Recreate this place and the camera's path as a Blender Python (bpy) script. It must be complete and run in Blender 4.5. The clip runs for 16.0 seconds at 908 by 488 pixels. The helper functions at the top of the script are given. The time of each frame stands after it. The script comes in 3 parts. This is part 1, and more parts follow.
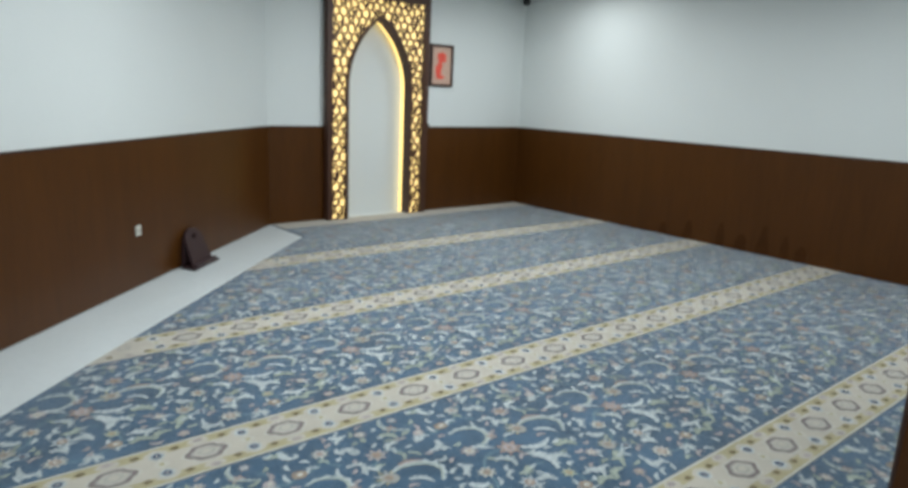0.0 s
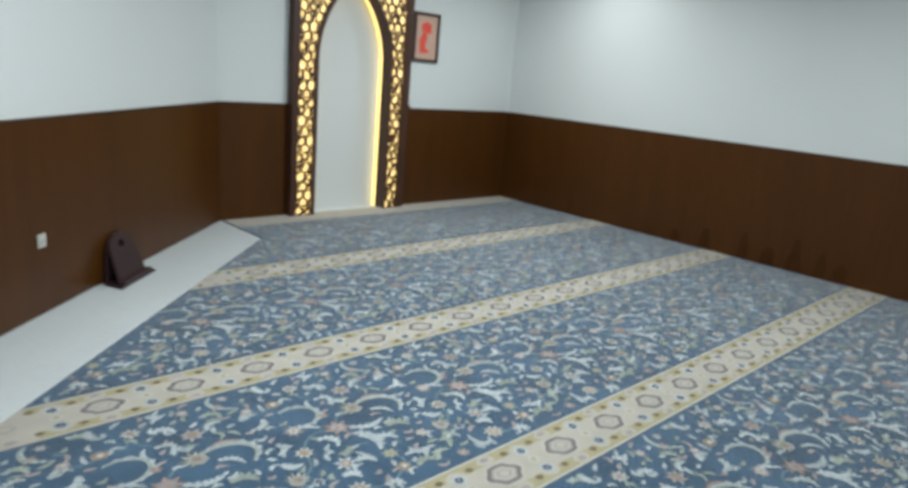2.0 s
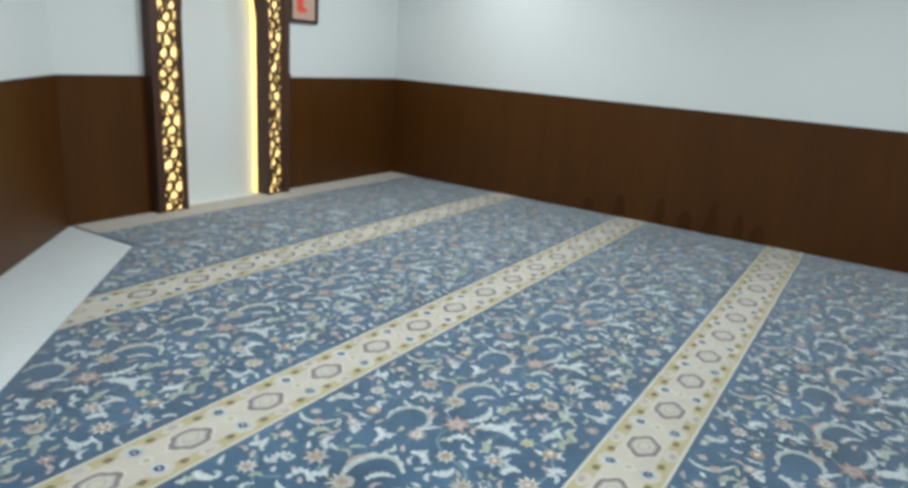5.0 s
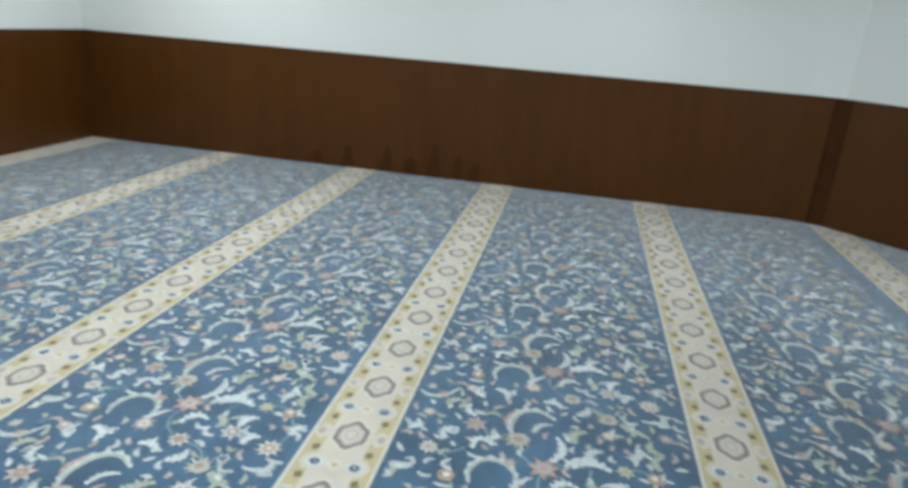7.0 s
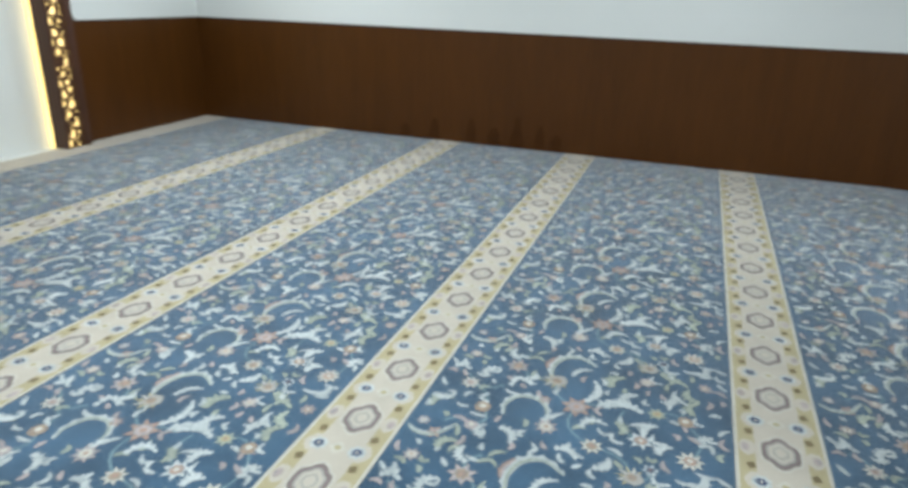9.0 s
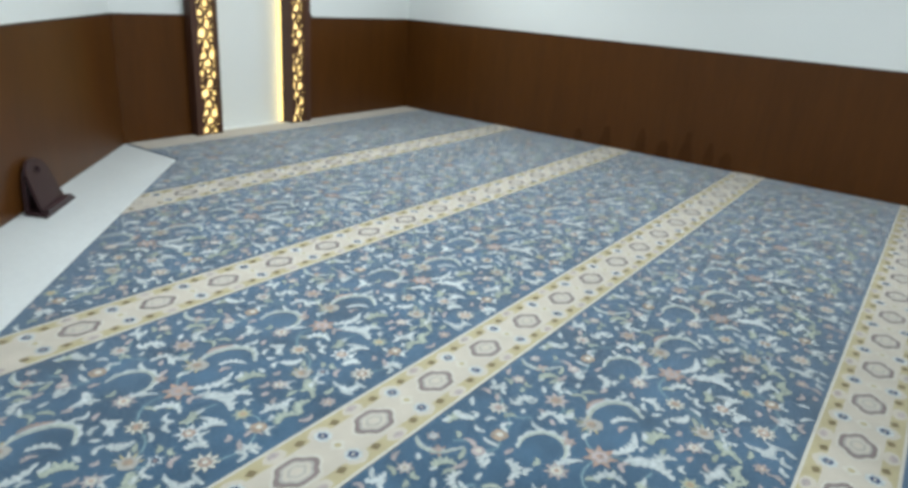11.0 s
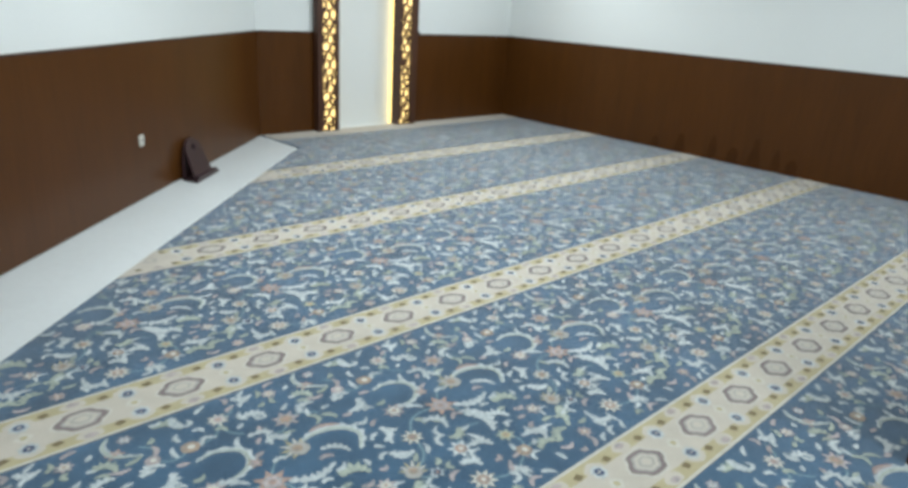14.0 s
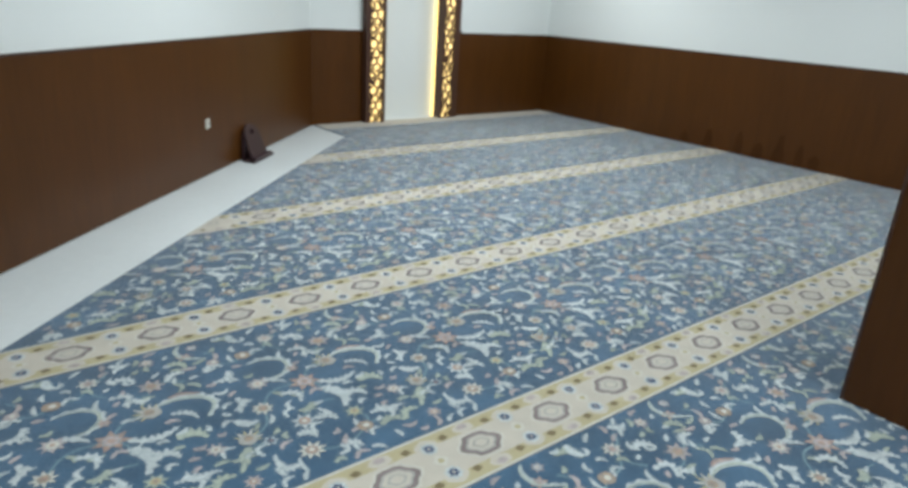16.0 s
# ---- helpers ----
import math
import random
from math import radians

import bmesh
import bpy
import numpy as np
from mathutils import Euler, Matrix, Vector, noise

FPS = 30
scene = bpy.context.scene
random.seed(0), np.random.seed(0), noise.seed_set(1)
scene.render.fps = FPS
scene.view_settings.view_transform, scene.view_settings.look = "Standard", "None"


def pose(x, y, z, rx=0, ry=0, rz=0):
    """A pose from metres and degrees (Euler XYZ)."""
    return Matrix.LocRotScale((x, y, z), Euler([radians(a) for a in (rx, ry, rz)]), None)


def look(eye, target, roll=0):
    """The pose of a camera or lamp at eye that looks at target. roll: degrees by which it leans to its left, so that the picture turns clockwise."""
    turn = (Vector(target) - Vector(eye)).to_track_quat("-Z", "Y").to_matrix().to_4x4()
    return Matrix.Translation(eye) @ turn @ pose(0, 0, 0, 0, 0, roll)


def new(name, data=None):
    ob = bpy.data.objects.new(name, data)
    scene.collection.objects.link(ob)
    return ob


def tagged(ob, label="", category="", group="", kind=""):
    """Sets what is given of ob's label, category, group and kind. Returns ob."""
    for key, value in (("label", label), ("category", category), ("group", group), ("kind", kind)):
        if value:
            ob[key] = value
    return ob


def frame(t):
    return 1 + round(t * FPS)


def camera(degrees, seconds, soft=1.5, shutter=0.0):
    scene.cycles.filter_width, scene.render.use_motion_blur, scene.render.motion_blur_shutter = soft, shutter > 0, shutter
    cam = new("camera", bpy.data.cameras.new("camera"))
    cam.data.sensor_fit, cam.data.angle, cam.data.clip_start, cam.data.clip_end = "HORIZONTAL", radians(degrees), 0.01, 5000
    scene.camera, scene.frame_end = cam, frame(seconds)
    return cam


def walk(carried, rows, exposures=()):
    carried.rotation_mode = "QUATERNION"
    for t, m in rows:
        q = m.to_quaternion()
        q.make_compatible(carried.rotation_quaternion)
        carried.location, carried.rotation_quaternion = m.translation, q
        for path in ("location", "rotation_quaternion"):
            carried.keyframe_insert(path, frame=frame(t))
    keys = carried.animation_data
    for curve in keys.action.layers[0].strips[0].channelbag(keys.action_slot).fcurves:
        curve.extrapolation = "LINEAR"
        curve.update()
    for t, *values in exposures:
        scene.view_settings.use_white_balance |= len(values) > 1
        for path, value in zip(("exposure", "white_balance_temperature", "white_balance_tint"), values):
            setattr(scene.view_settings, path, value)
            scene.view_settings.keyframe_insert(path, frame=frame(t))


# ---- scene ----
cam = camera(68.6, 16.0, soft=3.6, shutter=0.4)
PATH = [
    (0, (-6.261, -6.367, 1.375), (-5.02, -4.859, 0.938), 2.5),
    (0.5, (-6.16, -6.097, 1.382), (-4.86, -4.64, 0.949), 4.0),
    (1, (-6.094, -5.864, 1.372), (-4.792, -4.426, 0.885), 4.6),
    (1.5, (-5.993, -5.59, 1.389), (-4.726, -4.113, 0.927), 2.4),
    (2, (-5.854, -5.358, 1.379), (-4.509, -3.963, 0.884), 5.0),
    (2.5, (-5.794, -5.067, 1.366), (-4.379, -3.751, 0.848), 4.7),
    (3, (-5.707, -4.869, 1.346), (-4.288, -3.557, 0.83), 1.7),
    (3.2, (-5.694, -4.816, 1.345), (-4.257, -3.508, 0.87), 0.2),
    (5.3, (-5.739, -4.505, 1.32), (-4.084, -3.545, 0.739), 5.0),
    (5.5, (-5.736, -4.51, 1.324), (-4.061, -3.597, 0.723), 5.2),
    (6, (-5.721, -4.534, 1.344), (-3.967, -3.803, 0.72), 5.2),
    (6.5, (-5.724, -4.545, 1.321), (-3.886, -4.04, 0.715), 5.3),
    (7, (-5.708, -4.609, 1.354), (-3.84, -4.296, 0.714), 4.6),
    (7.5, (-5.707, -4.645, 1.35), (-3.83, -4.553, 0.664), 6.1),
    (7.8, (-5.73, -4.732, 1.354), (-3.842, -4.605, 0.707), 5.3),
    (8, (-5.73, -4.75, 1.352), (-3.851, -4.578, 0.688), 5.7),
    (8.5, (-5.774, -4.828, 1.334), (-3.95, -4.445, 0.609), 4.9),
    (9, (-5.838, -4.873, 1.319), (-4.071, -4.26, 0.609), 1.9),
    (9.5, (-5.954, -4.981, 1.325), (-4.297, -4.123, 0.607), 2.7),
    (10, (-6.039, -5.059, 1.337), (-4.446, -4.11, 0.586), 4.3),
    (10.2, (-6.076, -5.067, 1.323), (-4.479, -4.111, 0.592), 4.5),
    (12.3, (-6.378, -5.637, 1.329), (-4.98, -4.411, 0.592), 4.1),
    (12.5, (-6.397, -5.678, 1.33), (-4.983, -4.473, 0.588), 4.8),
    (13, (-6.465, -5.773, 1.337), (-5.059, -4.523, 0.658), 5.2),
    (13.5, (-6.498, -5.971, 1.334), (-5.17, -4.649, 0.636), 5.3),
    (14, (-6.552, -6.129, 1.342), (-5.256, -4.765, 0.665), 3.6),
    (14.5, (-6.627, -6.274, 1.343), (-5.373, -4.856, 0.697), 1.7),
    (15, (-6.7, -6.418, 1.337), (-5.466, -5.001, 0.654), 3.8),
    (15.5, (-6.728, -6.514, 1.342), (-5.51, -5.08, 0.662), 3.6),
    (16, (-6.745, -6.629, 1.348), (-5.564, -5.166, 0.665), 3.6),
]
walk(cam, [(t, look(eye, target, roll)) for t, eye, target, roll in PATH],
     exposures=[(0, -0.06), (3, -0.10), (5.5, 0.08), (8, 0.24), (10, 0.22), (12.5, 0.28), (14, 0.26), (16, 0.18)])

# ---- light ----
world = bpy.data.worlds.new("room_world")
scene.world = world
world.use_nodes = True
world.node_tree.nodes["Background"].inputs[0].default_value = (0.55, 0.6, 0.65, 1)
world.node_tree.nodes["Background"].inputs[1].default_value = 0.05
CEIL = 2.6


def ceiling_lamp(x, y, power, size, color):
    lamp = bpy.data.lights.new("ceiling_lamp", "AREA")
    lamp.shape, lamp.size, lamp.energy, lamp.color = "DISK", size, power, color
    ob = new("ceiling_lamp", lamp)
    ob.matrix_world = pose(x, y, CEIL - 0.015)


COOL = (0.90, 0.97, 1.0)
for lx, ly, lp in ((-2.1, -1.9, 46), (-1.8, -4.6, 30), (-4.3, -3.2, 50), (-4.6, -7.2, 40), (-6.6, -5.2, 27), (-2.3, -7.6, 27), (-6.9, -8.2, 32)):
    ceiling_lamp(lx, ly, lp, 0.55, COOL)
ceiling_lamp(-0.75, -1.35, 12, 0.3, COOL)


# ---- materials ----
def material(name, color, rough=0.6, var=0.12, scale=3.0, fine=60.0, bump=0.05, sheen=0.0, stretch=(1, 1, 1), coat=0.0, island=0.0, spec=0.5, fray=0.0):
    m = bpy.data.materials.new(name)
    m.use_nodes = True
    n, l = m.node_tree.nodes, m.node_tree.links
    b = n["Principled BSDF"]
    geo = n.new("ShaderNodeNewGeometry")
    mp = n.new("ShaderNodeMapping")
    mp.inputs["Scale"].default_value = stretch
    l.new(geo.outputs["Position"], mp.inputs["Vector"])
    big, small = n.new("ShaderNodeTexNoise"), n.new("ShaderNodeTexNoise")
    for tex, s, d in ((big, scale, 4), (small, fine, 3)):
        tex.inputs["Scale"].default_value = s
        tex.inputs["Detail"].default_value = d
        l.new(mp.outputs[0], tex.inputs["Vector"])
    mix = n.new("ShaderNodeMix")
    mix.data_type = "FLOAT"
    mix.inputs[0].default_value = 0.45
    l.new(big.outputs["Fac"], mix.inputs[2])
    l.new(small.outputs["Fac"], mix.inputs[3])
    fac = mix.outputs[0]
    if island:
        add = n.new("ShaderNodeMath")
        add.operation = "MULTIPLY_ADD"
        l.new(geo.outputs["Random Per Island"], add.inputs[0])
        add.inputs[1].default_value = island
        l.new(fac, add.inputs[2])
        fac = add.outputs[0]
    ramp = n.new("ShaderNodeValToRGB")
    ramp.color_ramp.elements[0].position, ramp.color_ramp.elements[1].position = 0.3, 0.7 + island
    ramp.color_ramp.elements[0].color = (*[c * (1 - var) for c in color], 1)
    ramp.color_ramp.elements[1].color = (*[min(1, c * (1 + var)) for c in color], 1)
    l.new(fac, ramp.inputs[0])
    colour = ramp.outputs[0]
    if fray:
        # worn tufts let the blue ground show through
        tuft, cut, worn = n.new("ShaderNodeTexNoise"), n.new("ShaderNodeValToRGB"), n.new("ShaderNodeMix")
        tuft.inputs["Scale"].default_value, tuft.inputs["Detail"].default_value = 75, 2
        l.new(mp.outputs[0], tuft.inputs["Vector"])
        cut.color_ramp.elements[0].position, cut.color_ramp.elements[1].position = 0.40, 0.66
        cut.color_ramp.elements[1].color = (fray, fray, fray, 1)
        l.new(tuft.outputs["Fac"], cut.inputs[0])
        worn.data_type = "RGBA"
        l.new(cut.outputs[0], worn.inputs[0])
        l.new(colour, worn.inputs[6])
        worn.inputs[7].default_value = (0.10, 0.15, 0.18, 1)
        colour = worn.outputs[2]
    l.new(colour, b.inputs["Base Color"])
    bp = n.new("ShaderNodeBump")
    bp.inputs["Strength"].default_value = bump
    bp.inputs["Distance"].default_value = 0.004
    l.new(small.outputs["Fac"], bp.inputs["Height"])
    l.new(bp.outputs[0], b.inputs["Normal"])
    b.inputs["Roughness"].default_value = rough
    b.inputs["Specular IOR Level"].default_value = spec
    b.inputs["Sheen Weight"].default_value = sheen
    b.inputs["Sheen Roughness"].default_value = 0.4
    b.inputs["Coat Weight"].default_value = coat
    return m


def glowing(name, color, strength, var=0.0):
    m = bpy.data.materials.new(name)
    m.use_nodes = True
    n, l = m.node_tree.nodes, m.node_tree.links
    b = n["Principled BSDF"]
    b.inputs["Base Color"].default_value = (0.8, 0.7, 0.5, 1)
    b.inputs["Emission Color"].default_value = (*color, 1)
    b.inputs["Emission Strength"].default_value = strength
    return m


PAINT = material("white_wall_paint", (0.685, 0.715, 0.70), 0.55, 0.025, 1.2, 90, 0.04)
CEILING = material("white_ceiling_paint", (0.72, 0.74, 0.73), 0.7, 0.02, 1.5, 80, 0.03)
WOOD = material("brown_laminate", (0.068, 0.0240, 0.0044), 0.34, 0.17, 1.4, 9, 0.02, stretch=(5, 5, 0.5), spec=0.24)
SCUFF = material("scuffed_laminate", (0.053, 0.0183, 0.0034), 0.4, 0.2, 3, 12, 0.02, spec=0.17)
# darker brown for the shade painted into the wainscot corner
CORNER_SHADE = material("corner_shade_brown", (0.045, 0.017, 0.005), 0.8, 0.2, 3, 12, 0.02, spec=0.08)
WOOD_TRIM = material("dark_brown_trim", (0.045, 0.018, 0.010), 0.45, 0.2, 3, 40, 0.04)
CARVED = material("dark_carved_wood", (0.060, 0.022, 0.011), 0.5, 0.25, 5, 50, 0.06)
TILE = material("pale_floor_vinyl", (0.63, 0.67, 0.67), 0.38, 0.05, 1.3, 35, 0.02)
PILE = material("blue_carpet_pile", (0.041, 0.093, 0.153), 0.95, 0.5, 4.0, 160, 0.5, sheen=0.85, spec=0.1)
CREAM = material("cream_carpet_pile", (0.455, 0.425, 0.365), 0.95, 0.10, 9, 260, 0.4, sheen=0.2, spec=0.1)
GOLD = material("gold_carpet_pile", (0.385, 0.345, 0.215), 0.95, 0.12, 9, 260, 0.4, sheen=0.2, spec=0.1)
CORD = material("pale_carpet_yarn", (0.51, 0.50, 0.44), 0.95, 0.08, 9, 260, 0.3, sheen=0.2, spec=0.1, fray=0.12)
WHITE_Y = material("white_carpet_yarn", (0.44, 0.485, 0.49), 0.95, 0.18, 8, 200, 0.3, sheen=0.35, island=0.4, spec=0.1, fray=0.38)
GREEN_Y = material("sage_carpet_yarn", (0.33, 0.37, 0.31), 0.95, 0.2, 8, 200, 0.3, sheen=0.2, island=0.4, spec=0.1, fray=0.38)
ORANGE_Y = material("coral_carpet_yarn", (0.355, 0.25, 0.205), 0.95, 0.2, 8, 200, 0.3, sheen=0.2, island=0.4, spec=0.1, fray=0.4)
PINK_Y = material("pink_carpet_yarn", (0.385, 0.335, 0.325), 0.95, 0.2, 8, 200, 0.3, sheen=0.2, island=0.4, spec=0.1, fray=0.4)
GREY_Y = material("mauve_carpet_yarn", (0.20, 0.17, 0.165), 0.95, 0.15, 8, 200, 0.3, sheen=0.2, spec=0.1)
DARK_Y = material("brown_carpet_yarn", (0.17, 0.14, 0.08), 0.95, 0.2, 8, 200, 0.3, sheen=0.2, spec=0.1)
NAVY_Y = material("navy_carpet_yarn", (0.05, 0.07, 0.13), 0.95, 0.2, 8, 200, 0.3, spec=0.1)
STEM_Y = material("teal_carpet_yarn", (0.20, 0.30, 0.33), 0.95, 0.2, 8, 200, 0.3, sheen=0.2, spec=0.1, fray=0.3)
AMBER_Y = material("amber_carpet_yarn", (0.345, 0.265, 0.20), 0.95, 0.2, 8, 200, 0.3, sheen=0.2, spec=0.1, fray=0.5)
SILVER_Y = material("silver_carpet_yarn", (0.33, 0.33, 0.31), 0.95, 0.15, 8, 200, 0.3, sheen=0.2, spec=0.1)
YARNS = [WHITE_Y, GREEN_Y, ORANGE_Y, PINK_Y, GOLD, STEM_Y, CORD, GREY_Y, DARK_Y, NAVY_Y, CREAM, AMBER_Y, SILVER_Y]
WH, GR, ORG, PK, GD, ST, CO, GY, DK, NV, CR, AM, SV = range(13)
PLASTIC = material("white_plastic", (0.55, 0.54, 0.48), 0.35, 0.04, 8, 60, 0.02)
BLACK = material("black_plastic", (0.02, 0.02, 0.022), 0.3, 0.1, 8, 60, 0.02)
STANDWOOD = material("plum_brown_plastic", (0.034, 0.016, 0.018), 0.4, 0.2, 6, 50, 0.04)
PAPER = material("beige_paper", (0.58, 0.38, 0.29), 0.7, 0.12, 14, 120, 0.03)
RED = material("red_ink", (0.78, 0.09, 0.055), 0.6, 0.1, 20, 120, 0.02)
GLOW = glowing("warm_backlight", (1.0, 0.70, 0.23), 1.5)
LED = glowing("yellow_led", (1.0, 0.70, 0.20), 1.7)


# ---- mesh helpers ----
def part(name, bm, mat, parent=None, label=""):
    me = bpy.data.meshes.new(name)
    bmesh.ops.recalc_face_normals(bm, faces=bm.faces)
    bm.to_mesh(me)
    bm.free()
    for m in (mat if isinstance(mat, list) else [mat]):
        me.materials.append(m)
    ob = new(name, me)
    if parent:
        ob.parent = parent
    if label:
        ob["label"] = label
    return ob


def prism(points, z0, z1, bm=None):
    """An upright block over a plan outline."""
    bm = bm or bmesh.new()
    lo = [bm.verts.new((x, y, z0)) for x, y in points]
    hi = [bm.verts.new((x, y, z1)) for x, y in points]
    bm.faces.new(lo[::-1])
    bm.faces.new(hi)
    for i in range(len(points)):
        j = (i + 1) % len(points)
        bm.faces.new((lo[i], lo[j], hi[j], hi[i]))
    return bm


def bevel(bm, width, seg=2):
    bmesh.ops.bevel(bm, geom=bm.edges[:], offset=width, segments=seg, affect="EDGES", profile=0.5)
    return bm


def box(x0, x1, y0, y1, z0, z1, w=0.0):
    bm = prism([(x0, y0), (x1, y0), (x1, y1), (x0, y1)], z0, z1)
    return bevel(bm, w) if w else bm


def slab(a, b, thick, z0, z1, w=0.0, t0=0.0):
    """A block along the plan line a-b, from t0 to thick on its right hand side."""
    a, b = Vector(a), Vector(b)
    d = (b - a).normalized()
    n = Vector((d.y, -d.x))
    bm = prism([tuple(a + n * t0), tuple(b + n * t0), tuple(b + n * thick), tuple(a + n * thick)], z0, z1)
    return bevel(bm, w) if w else bm


# ---- the room: plan corners ----
C, R1, R2 = (0.0, 0.0), (0.0, -6.35), (-0.047, -6.607)
L, BL, BR = (-3.487, 0.0), (-9.60, -5.91), (-4.64, -11.04)
WAIN = 1.0
# going round with the room on the left hand: the wall's body lies on the right hand
RUN = [("wall_northwest", BL, L), ("wall_east", C, R1), ("wall_corner", R1, R2), ("wall_southeast", R2, BR), ("wall_southwest", BR, BL)]
MX0, MX1, MTOP = -2.82, -1.62, 2.32


def wall(name, segs, label):
    root = tagged(new(name), label, "wall", kind="structure")
    for bm in segs:
        part("wall_body", bm, PAINT, root)
    return root


def ext(p, q, e):
    d = (Vector(q) - Vector(p)).normalized() * e
    return tuple(Vector(p) - d), tuple(Vector(q) + d)


for name, p, q in RUN:
    # outward is the left of p->q here
    root = wall(name, [slab(q, p, 0.2, -0.02, CEIL)], "white painted wall above brown laminate wainscot")
    part("wainscot", slab(q, p, -0.012, 0.0, WAIN - 0.012, 0.002), WOOD, root, "dark brown wood laminate wainscot")
    part("wainscot_cap", slab(q, p, -0.018, WAIN - 0.012, WAIN, 0.003), WOOD_TRIM, root)
east = bpy.data.objects["wall_east"]
for sy, sh, sw in ((-2.32, 0.13, 0.05), (-2.62, 0.20, 0.06), (-2.98, 0.24, 0.05), (-3.20, 0.16, 0.07), (-3.42, 0.28, 0.06), (-3.63, 0.22, 0.045), (-3.78, 0.15, 0.06)):
    bm = bmesh.new()
    ring = [(sy + sw * u * (1 + 0.2 * math.sin(7 * v + sy * 9)), 0.004 + sh * v) for u, v in ((-1, 0), (-0.9, 0.3), (-0.75, 0.65), (-0.35, 1.0), (0.3, 0.96), (0.7, 0.6), (0.95, 0.25), (1, 0))]
    a, c = ([bm.verts.new((x, y, z)) for y, z in ring] for x in (-0.0128, -0.0119))
    bm.faces.new(a)
    for k in range(len(ring)):
        bm.faces.new((a[k], a[(k + 1) % len(ring)], c[(k + 1) % len(ring)], c[k]))
    part("scuff_mark", bm, SCUFF, east, "dark scuff mark")
root = wall("wall_north", [box(L[0], MX0, 0, 0.2, -0.02, CEIL), box(MX1, 0.0, 0, 0.2, -0.02, CEIL), box(MX0, MX1, 0, 0.2, MTOP, CEIL)], "white painted wall above brown laminate wainscot")
for x0, x1 in ((L[0], -2.866), (-1.574, -0.012)):
    part("wainscot", box(x0, x1, -0.012, 0, 0, WAIN - 0.012, 0.002), WOOD, root, "dark brown wood laminate wainscot")
    part("wainscot_cap", box(x0, x1, -0.018, 0, WAIN - 0.012, WAIN, 0.003), WOOD_TRIM, root)
part("niche_back", box(MX0, MX1, 0.12, 0.2, -0.02, MTOP), PAINT, root, "white painted niche back")

OUT = [(0.3, 0.3), (-3.4, 0.3), (-10.0, -5.95), (-4.6, -11.45), (0.3, -6.7)]
tagged(part("floor", prism(OUT, -0.15, -0.010), TILE), "pale grey smooth floor beside the carpet", "floor", kind="structure")
tagged(part("ceiling", prism(OUT, CEIL, CEIL + 0.12), CEILING), "plain white painted ceiling", "ceiling", kind="structure")

# square pillar with the same wainscot
pillar = tagged(new("pillar"), "square pillar clad in dark brown wood laminate standing on carpet", "pillar", kind="structure")
PIL = [(-4.152, -5.845), (-3.590, -5.905), (-3.620, -6.500), (-4.172, -6.440)]
mid_p = Vector((sum(p[0] for p in PIL) / 4, sum(p[1] for p in PIL) / 4))
part("pillar_core", prism([tuple(mid_p + (Vector(p) - mid_p) * 0.96) for p in PIL], -0.02, CEIL), PAINT, pillar)
part("cladding", bevel(prism(PIL, 0.0, CEIL - 0.002), 0.004), WOOD, pillar, "dark brown wood laminate cladding")
for cx, cy in PIL:
    part("corner_bead", box(cx - 0.006, cx + 0.006, cy - 0.006, cy + 0.006, 0.0, CEIL - 0.002, 0.002), WOOD_TRIM, pillar)

# dark strip added to paint the shade in the wainscot corner
shade_strip = tagged(part("painted_corner_shade", prism([(R2[0] - 0.006, R2[1] + 0.075), (R2[0] - 0.030, R2[1] + 0.06), (R2[0] - 0.060, R2[1] - 0.035), (R2[0] - 0.030, R2[1] - 0.04)], 0.0, WAIN - 0.012), CORNER_SHADE), "dark brown strip standing in for shade in the wainscot corner", "trim", kind="structure")

# ---- the arched prayer niche ----
mihrab = tagged(new("prayer_niche_surround"), "dark carved wooden arch surround with warm backlit lattice", "niche surround")
FX0, FX1, FZ1 = -2.865, -1.575, 2.47      # outer frame
GX0, GX1, GZ1 = -2.805, -1.640, 2.335     # lattice field
AC, AW, ASPR, AAPEX = -2.215, 0.398, 1.40, 2.14
YF = -0.085


def arch(off=0.0, n=14, base=0.0):
    """Half outline of the pointed arch from the right foot up to the apex, moved out by off."""
    w, rise = AW + off, AAPEX + off * 1.35 - ASPR
    r = (w * w + rise * rise) / (2 * w)
    top = math.asin(min(1, rise / r))
    pts = [(w, base)] + [(w - r + r * math.cos(a), ASPR + r * math.sin(a)) for a in [top * i / n for i in range(n + 1)]]
    pts[-1] = (0.0, ASPR + rise)
    return pts


def arch_outline(off=0.0, n=14):
    h = arch(off, n)
    return [(AC + x, z) for x, z in h] + [(AC - x, z) for x, z in h[-2::-1]]


def band(inner, outer, y0, y1):
    """A strip between two outlines with the same number of points, from y0 to y1."""
    bm = bmesh.new()
    rings = [[bm.verts.new((x, y, z)) for x, z in line] for line, y in ((inner, y0), (outer, y0), (outer, y1), (inner, y1))]
    for i in range(len(inner) - 1):
        for k in range(4):
            a, b = rings[k], rings[(k + 1) % 4]
            bm.faces.new((a[i], a[i + 1], b[i + 1], b[i]))
    for i in (0, len(inner) - 1):
        bm.faces.new([r[i] for r in rings])
    return bm


